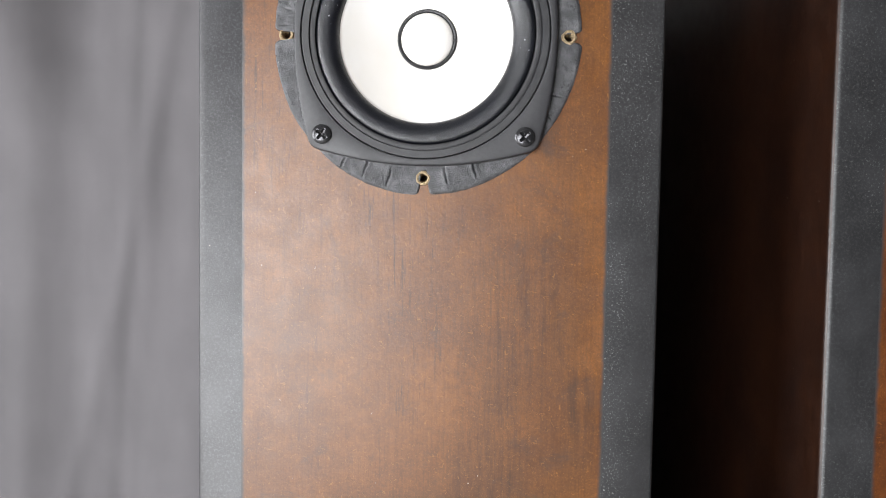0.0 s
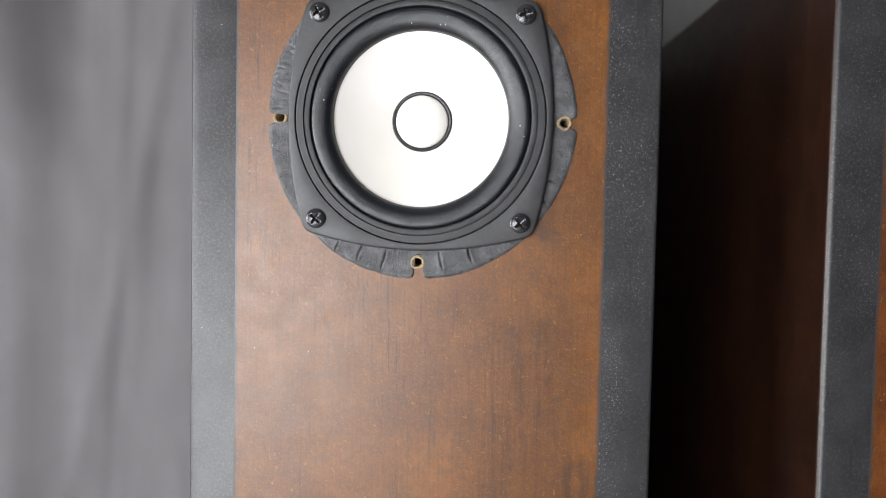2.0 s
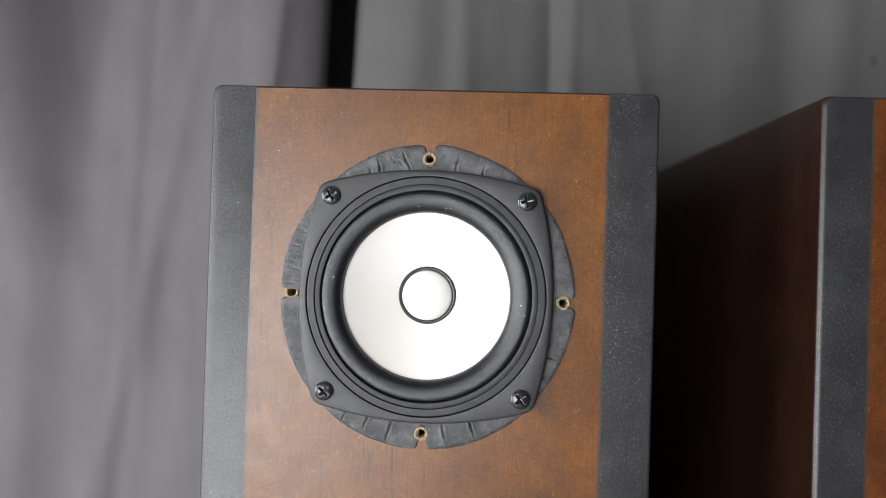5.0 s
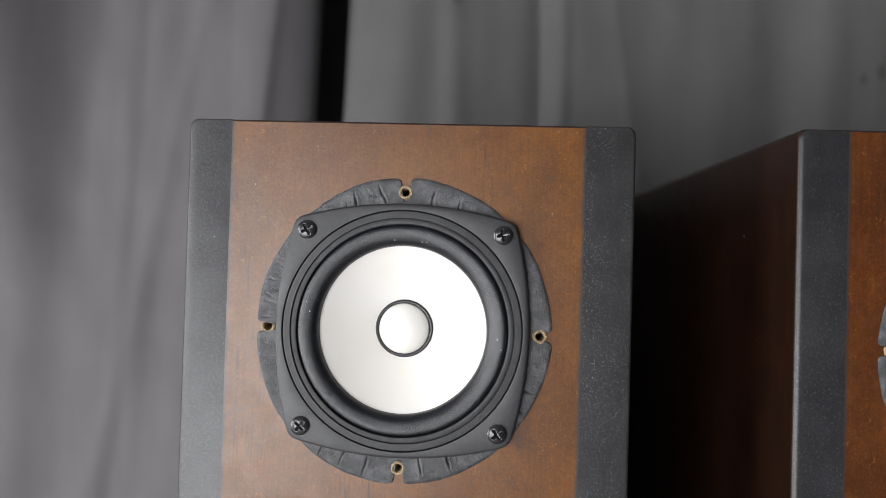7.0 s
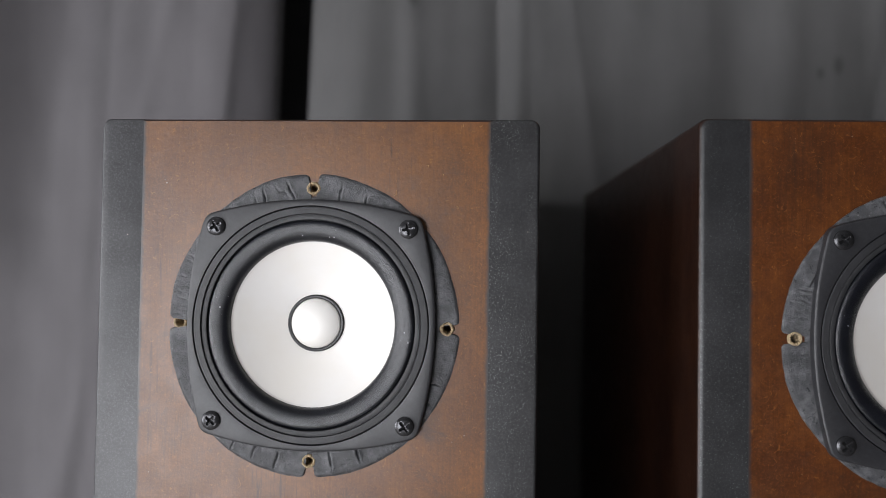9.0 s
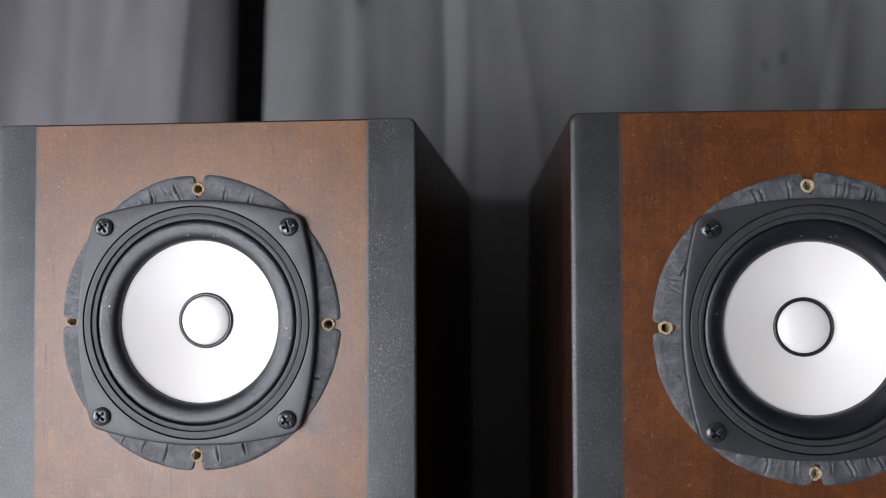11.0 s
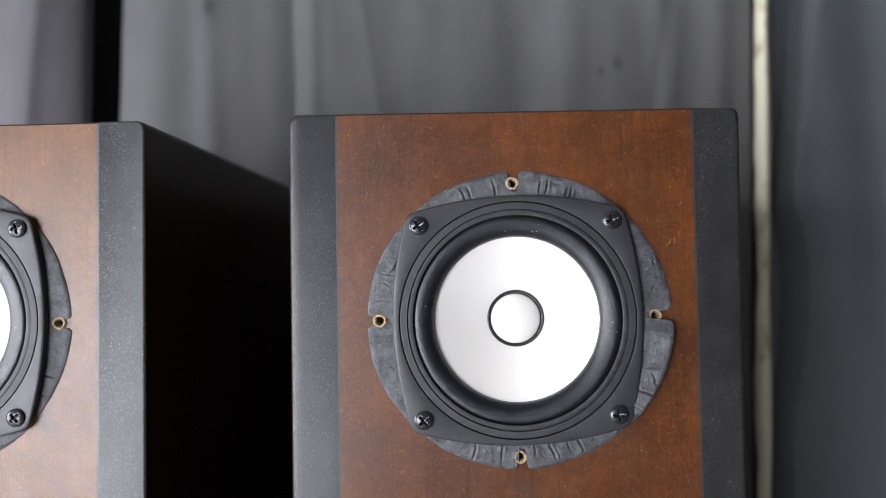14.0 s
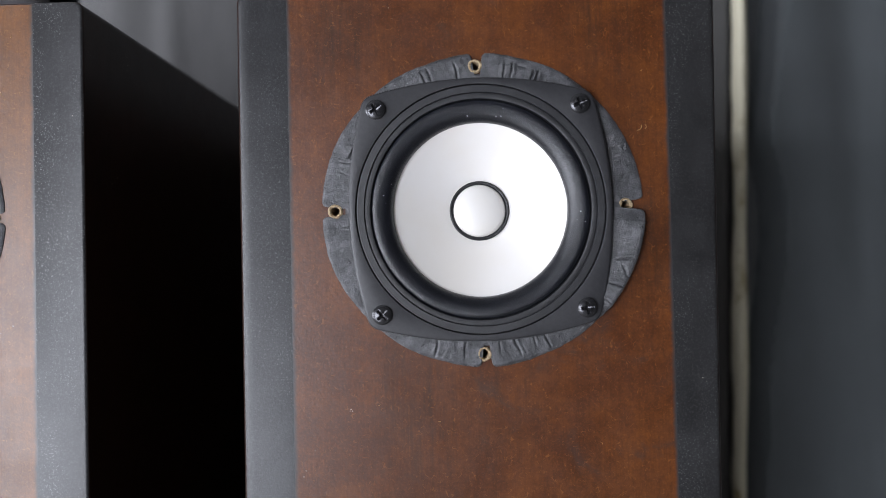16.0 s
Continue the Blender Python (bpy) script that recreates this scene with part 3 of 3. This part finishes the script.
speaker_b = loudspeaker(pose(RX, RY, 0, 0, 0, 2.0), 0.2126, (0.0222, 0.0222), 0.9035, 0.348, (0.003, 0.004), 0.0115, (0.2682 - RX, 0.8056), 0.7,
                        [(0.2670 - RX, 0.8690), (0.2043 - RX, 0.8060), (0.3322 - RX, 0.8063), (0.2683 - RX, 0.7422)], (0.071, 0.069, 0.001, 0.0), 2.0, (0.55, 0.35, 0.8, 0.1), folds([(113, 0.063, 0.0035, 0.0, 0.0009), (110.5, 0.0635, 0.0035, 0.0, 0.0008), (99.8, 0.062, 0.0045, 0.0, 0.0009), (155.7, 0.0625, 0.008, 1.45, 0.0009), (160, 0.064, 0.004, 0.3, 0.0006), (80, 0.062, 0.004, 0.0, 0.0009), (77, 0.063, 0.004, 0.0, 0.0009), (68.5, 0.063, 0.003, 0.1, 0.0009), (66.5, 0.0635, 0.003, 0.2, 0.0007), (72.5, 0.0655, 0.005, 1.55, 0.0005),
                         (22, 0.068, 0.004, 1.2, 0.0007), (12, 0.064, 0.003, 0.8, 0.0006), (-21, 0.065, 0.005, 0.6, 0.001), (-25, 0.0675, 0.004, -0.8, 0.0009), (-31, 0.0665, 0.005, 0.2, 0.0008), (-38, 0.067, 0.004, 0.1, 0.0006), (-110, 0.064, 0.005, 0.15, 0.0009), (-98.6, 0.062, 0.004, 0.0, 0.0008), (-77, 0.062, 0.005, 0.2, 0.0008), (-65, 0.064, 0.004, 0.0, 0.0006)], [(140, 175, 8), (185, 222, 8), (-125, -95, 7), (-85, -58, 5)]),
                        [(radians(-22), 0.42, 0.0044), (radians(196), 0.35, -0.0004)],
                        [(x - RX, z, q, a) for x, z, q, a in ((0.341, 0.866, 0.0018, 0.4), (0.340, 0.840, 0.006, 0.9), (0.3425, 0.841, 0.0035, 1.7), (0.222, 0.721, 0.0022, 1.0), (0.319, 0.702, 0.0022, 2.4), (0.248, 0.713, 0.0016, 0.2))],
                        "darker red-brown tower loudspeaker with black edge strips and silver cone")


# ---- curtains ----
CURTAIN_Y = 0.582


def fold_height(x, z, spec):
    """How far the cloth stands towards the room: round folds (r), sharp valleys (v) and edges that fall away (e)."""
    h = 0.0
    for x0, lean, width, height, kind in spec:
        d = (x - x0 - lean * (z - 0.85) - 0.012 * noise.noise((x0 * 7, z * 2.2, 3.0))) / width
        if kind == "r":
            h += height * math.exp(-d * d)
        elif kind == "v":
            h -= height * (math.exp(d) if d < 0 else math.exp(-d * width / 0.006))
        else:
            d *= width / 0.02
            h -= height * (1 - math.exp(-d)) * math.exp(-d / 6) if d > 0 else 0.0
    h += 0.006 * noise.noise((x * 9, z * 1.3, 0.5)) + 0.0022 * noise.noise((x * 32, z * 3.5, 7.0)) + 0.0016 * noise.noise((x * 22 + z * 9, z * 14, 4.0))
    return h


def curtain(name, x0, x1, spec, curl0, curl1, mat, label, shape=None, front=0.553):
    bm = bmesh.new()
    nx, nz = int((x1 - x0) / 0.003), 130
    loops = []
    for j in range(nz + 1):
        z = 0.004 + (ROOM_H - 0.008) * (0.5 * (j / nz) + 0.5 * (0.5 + 4 * (j / nz - 0.5) ** 3))
        row = []
        for i in range(nx + 1):
            x = x0 + (x1 - x0) * i / nx
            y = CURTAIN_Y - fold_height(x, z, spec) - (shape(x, z) if shape else 0.0)
            for on, d in ((curl0, x - x0), (curl1, x1 - x)):
                if on and d < on:
                    y += on * (1 - math.sqrt(max(0.0, 1 - (1 - d / on) ** 2)))
            sway = 0.03 * max(-0.15, min(0.3, z - 1.03)) * math.exp(-abs(x + 0.125) / 0.09) + 0.028 * (z - 0.85) * math.exp(-abs(x - 0.52) / 0.1)
            row.append((x + sway + 0.003 * noise.noise((x0, z * 2.5, 1)), max(front, y), z))
        loops.append(row)
    rings(bm, loops, closed=False)
    bmesh.ops.recalc_face_normals(bm, faces=bm.faces)
    ob = new(name, mesh_of(name, bm, mat))
    mod = ob.modifiers.new("thickness", 'SOLIDIFY')
    mod.thickness, mod.offset = 0.0015, 0
    return tagged(ob, label, "curtain")


def billow(x, z):
    """The wide fold that stands forward beside the first loudspeaker, broader towards the top."""
    up = max(0.0, min(1.0, (z - 0.8) / 0.28))
    valley = -0.368 + 0.06 * max(-0.1, z - 0.79)
    apex = valley - 0.065 - 0.055 * up
    u = (x - apex) / (valley - apex)
    high = 0.015 + 0.068 * up
    if u >= 1 or u <= -3:
        return 0.0
    return high * (0.5 + 0.5 * math.cos(math.pi * u)) if u > 0 else high * (0.5 + 0.5 * math.cos(math.pi * u / 3))


def hollow(x, z):
    """The cloth behind the lining, sunk as far as a wavering ridge."""
    ridge = float(np.interp(z, (0.4, 0.6, 0.68, 0.74, 0.80, 0.84, 0.90, 0.97, 1.1, 1.4), (0.536, 0.538, 0.541, 0.551, 0.559, 0.556, 0.544, 0.555, 0.568, 0.58)))
    if x < ridge:
        return -0.042 * (x - 0.527) / (ridge - 0.527)
    k = max(0.0, 1 - (x - ridge) / 0.008)
    return -0.042 * k * k * (3 - 2 * k) + 0.008 * (1 - k) * math.exp(-(x - ridge) / 0.03)


curtain("curtain", ROOM_X0 + 0.05, -0.151,
        [(-0.318, 0.05, 0.009, -0.0018, "r"), (-0.30, 0.22, 0.012, 0.003, "r"), (-0.285, 0.1, 0.02, -0.003, "r"), (-0.197, 0.06, 0.02, 0.022, "e"), (-0.215, 0.08, 0.03, 0.008, "r"), (-0.25, 0.03, 0.04, 0.005, "r"), (-0.7, 0, 0.08, 0.02, "r"), (-0.9, 0, 0.07, 0.02, "r"), (-1.2, 0, 0.09, 0.02, "r")],
        0.0, 0.03, M_CLOTH[0], "grey cloth curtain with soft folds, hanging behind the loudspeakers", shape=billow, front=0.47)
curtain("curtain", -0.124, 0.5155,
        [(-0.124, 0.0, 0.034, -0.036, "r"), (-0.06, 0.02, 0.02, 0.005, "r"), (0.069, 0.0, 0.035, 0.012, "v"), (0.0, -0.05, 0.012, 0.004, "r"), (0.088, 0.0, 0.007, 0.003, "r"), (0.185, -0.19, 0.02, 0.010, "e"), (0.33, 0.06, 0.02, 0.006, "r"), (0.29, 0.05, 0.025, -0.005, "r"), (0.405, 0.12, 0.008, -0.004, "r"), (0.43, 0.0, 0.013, 0.006, "r"), (0.476, 0.02, 0.012, 0.007, "r"), (0.38, -0.03, 0.02, 0.003, "r")],
        0.028, 0.006, M_CLOTH[1], "grey cloth curtain panel with shallow vertical folds")
edge_curtain = curtain("curtain", 0.527, ROOM_X1 - 0.05,
        [(0.605, -0.1, 0.026, 0.010, "r"), (0.655, 0.05, 0.02, 0.014, "r"), (0.7, 0.03, 0.02, -0.01, "r"), (0.8, 0, 0.05, 0.02, "r"), (1.1, 0, 0.07, 0.02, "r"), (1.5, 0, 0.08, 0.02, "r")],
        0.01, 0.0, M_CLOTH[2], "dark blue-grey cloth curtain with a stained cream lining edge", shape=hollow)


def lining_strip(parent):
    """The pale lining that shows where two curtain panels meet."""
    bm = bmesh.new()
    loops = []
    for j in range(241):
        z = 0.004 + (ROOM_H - 0.01) * j / 240
        w0 = 0.5165 + 0.0022 * noise.noise((1, z * 9, 0)) + 0.0015 * noise.noise((4, z * 30, 0)) + 0.028 * (z - 0.85)
        w1 = 0.5268 + 0.0018 * noise.noise((2, z * 8, 5)) + 0.028 * (z - 0.85)
        y = 0.567 + 0.003 * noise.noise((0, z * 6, 2))
        loops.append([(w0, y + 0.012, z), (w0 + 0.0005, y + 0.003, z), (w0 + 0.003, y, z), ((w0 + w1) / 2, y - 0.0015, z), (w1 - 0.003, y - 0.0005, z), (w1, y + 0.003, z), (w1 + 0.0005, y + 0.012, z)])
    rings(bm, loops, closed=False)
    bmesh.ops.recalc_face_normals(bm, faces=bm.faces)
    part("lining", bm, M_CREAM, parent, "stained cream lining edge")


lining_strip(edge_curtain)


# ---- room ----
T = 0.12
setting("floor", box(ROOM_X0 - T, ROOM_X1 + T, ROOM_Y0 - T, ROOM_Y1 + T, -0.1, 0.0), M_FLOOR, "pale plain floor under the loudspeakers", "floor")
setting("ceiling", box(ROOM_X0 - T, ROOM_X1 + T, ROOM_Y0 - T, ROOM_Y1 + T, ROOM_H, ROOM_H + 0.1), M_WALL, "plain pale ceiling", "ceiling")
setting("wall_north", box(ROOM_X0, ROOM_X1, ROOM_Y1, ROOM_Y1 + T, 0.0, ROOM_H), M_BACKWALL, "wall hidden behind the curtains, coloured dark as shade in their gap", "wall")
setting("wall_east", box(ROOM_X1, ROOM_X1 + T, ROOM_Y0 - T, ROOM_Y1 + T, 0.0, ROOM_H), M_EAST, "plain brown wall", "wall")


def joined(boxes):
    """Several boxes, butted end to end, as one mesh."""
    bm = bmesh.new()
    for b in boxes:
        piece = box(*b)
        tmp = bpy.data.meshes.new("piece")
        piece.to_mesh(tmp)
        piece.free()
        bm.from_mesh(tmp)
        bpy.data.meshes.remove(tmp)
    return bm


setting("wall_west", joined([(ROOM_X0 - T, ROOM_X0, y0, y1, z0, z1) for y0, y1, z0, z1 in (
    (ROOM_Y0 - T, WIN_Y0, 0, ROOM_H), (WIN_Y1, ROOM_Y1 + T, 0, ROOM_H), (WIN_Y0, WIN_Y1, 0, WIN_Z0), (WIN_Y0, WIN_Y1, WIN_Z1, ROOM_H))]),
    M_WALL, "plain pale wall with a window opening", "wall")
setting("wall_south", joined([(x0, x1, ROOM_Y0 - T, ROOM_Y0, z0, z1) for x0, x1, z0, z1 in (
    (ROOM_X0, DOOR_X0, 0, ROOM_H), (DOOR_X1, ROOM_X1, 0, ROOM_H), (DOOR_X0, DOOR_X1, DOOR_Z1, ROOM_H))]),
    M_SOUTH, "plain brown-grey wall with a door opening", "wall")
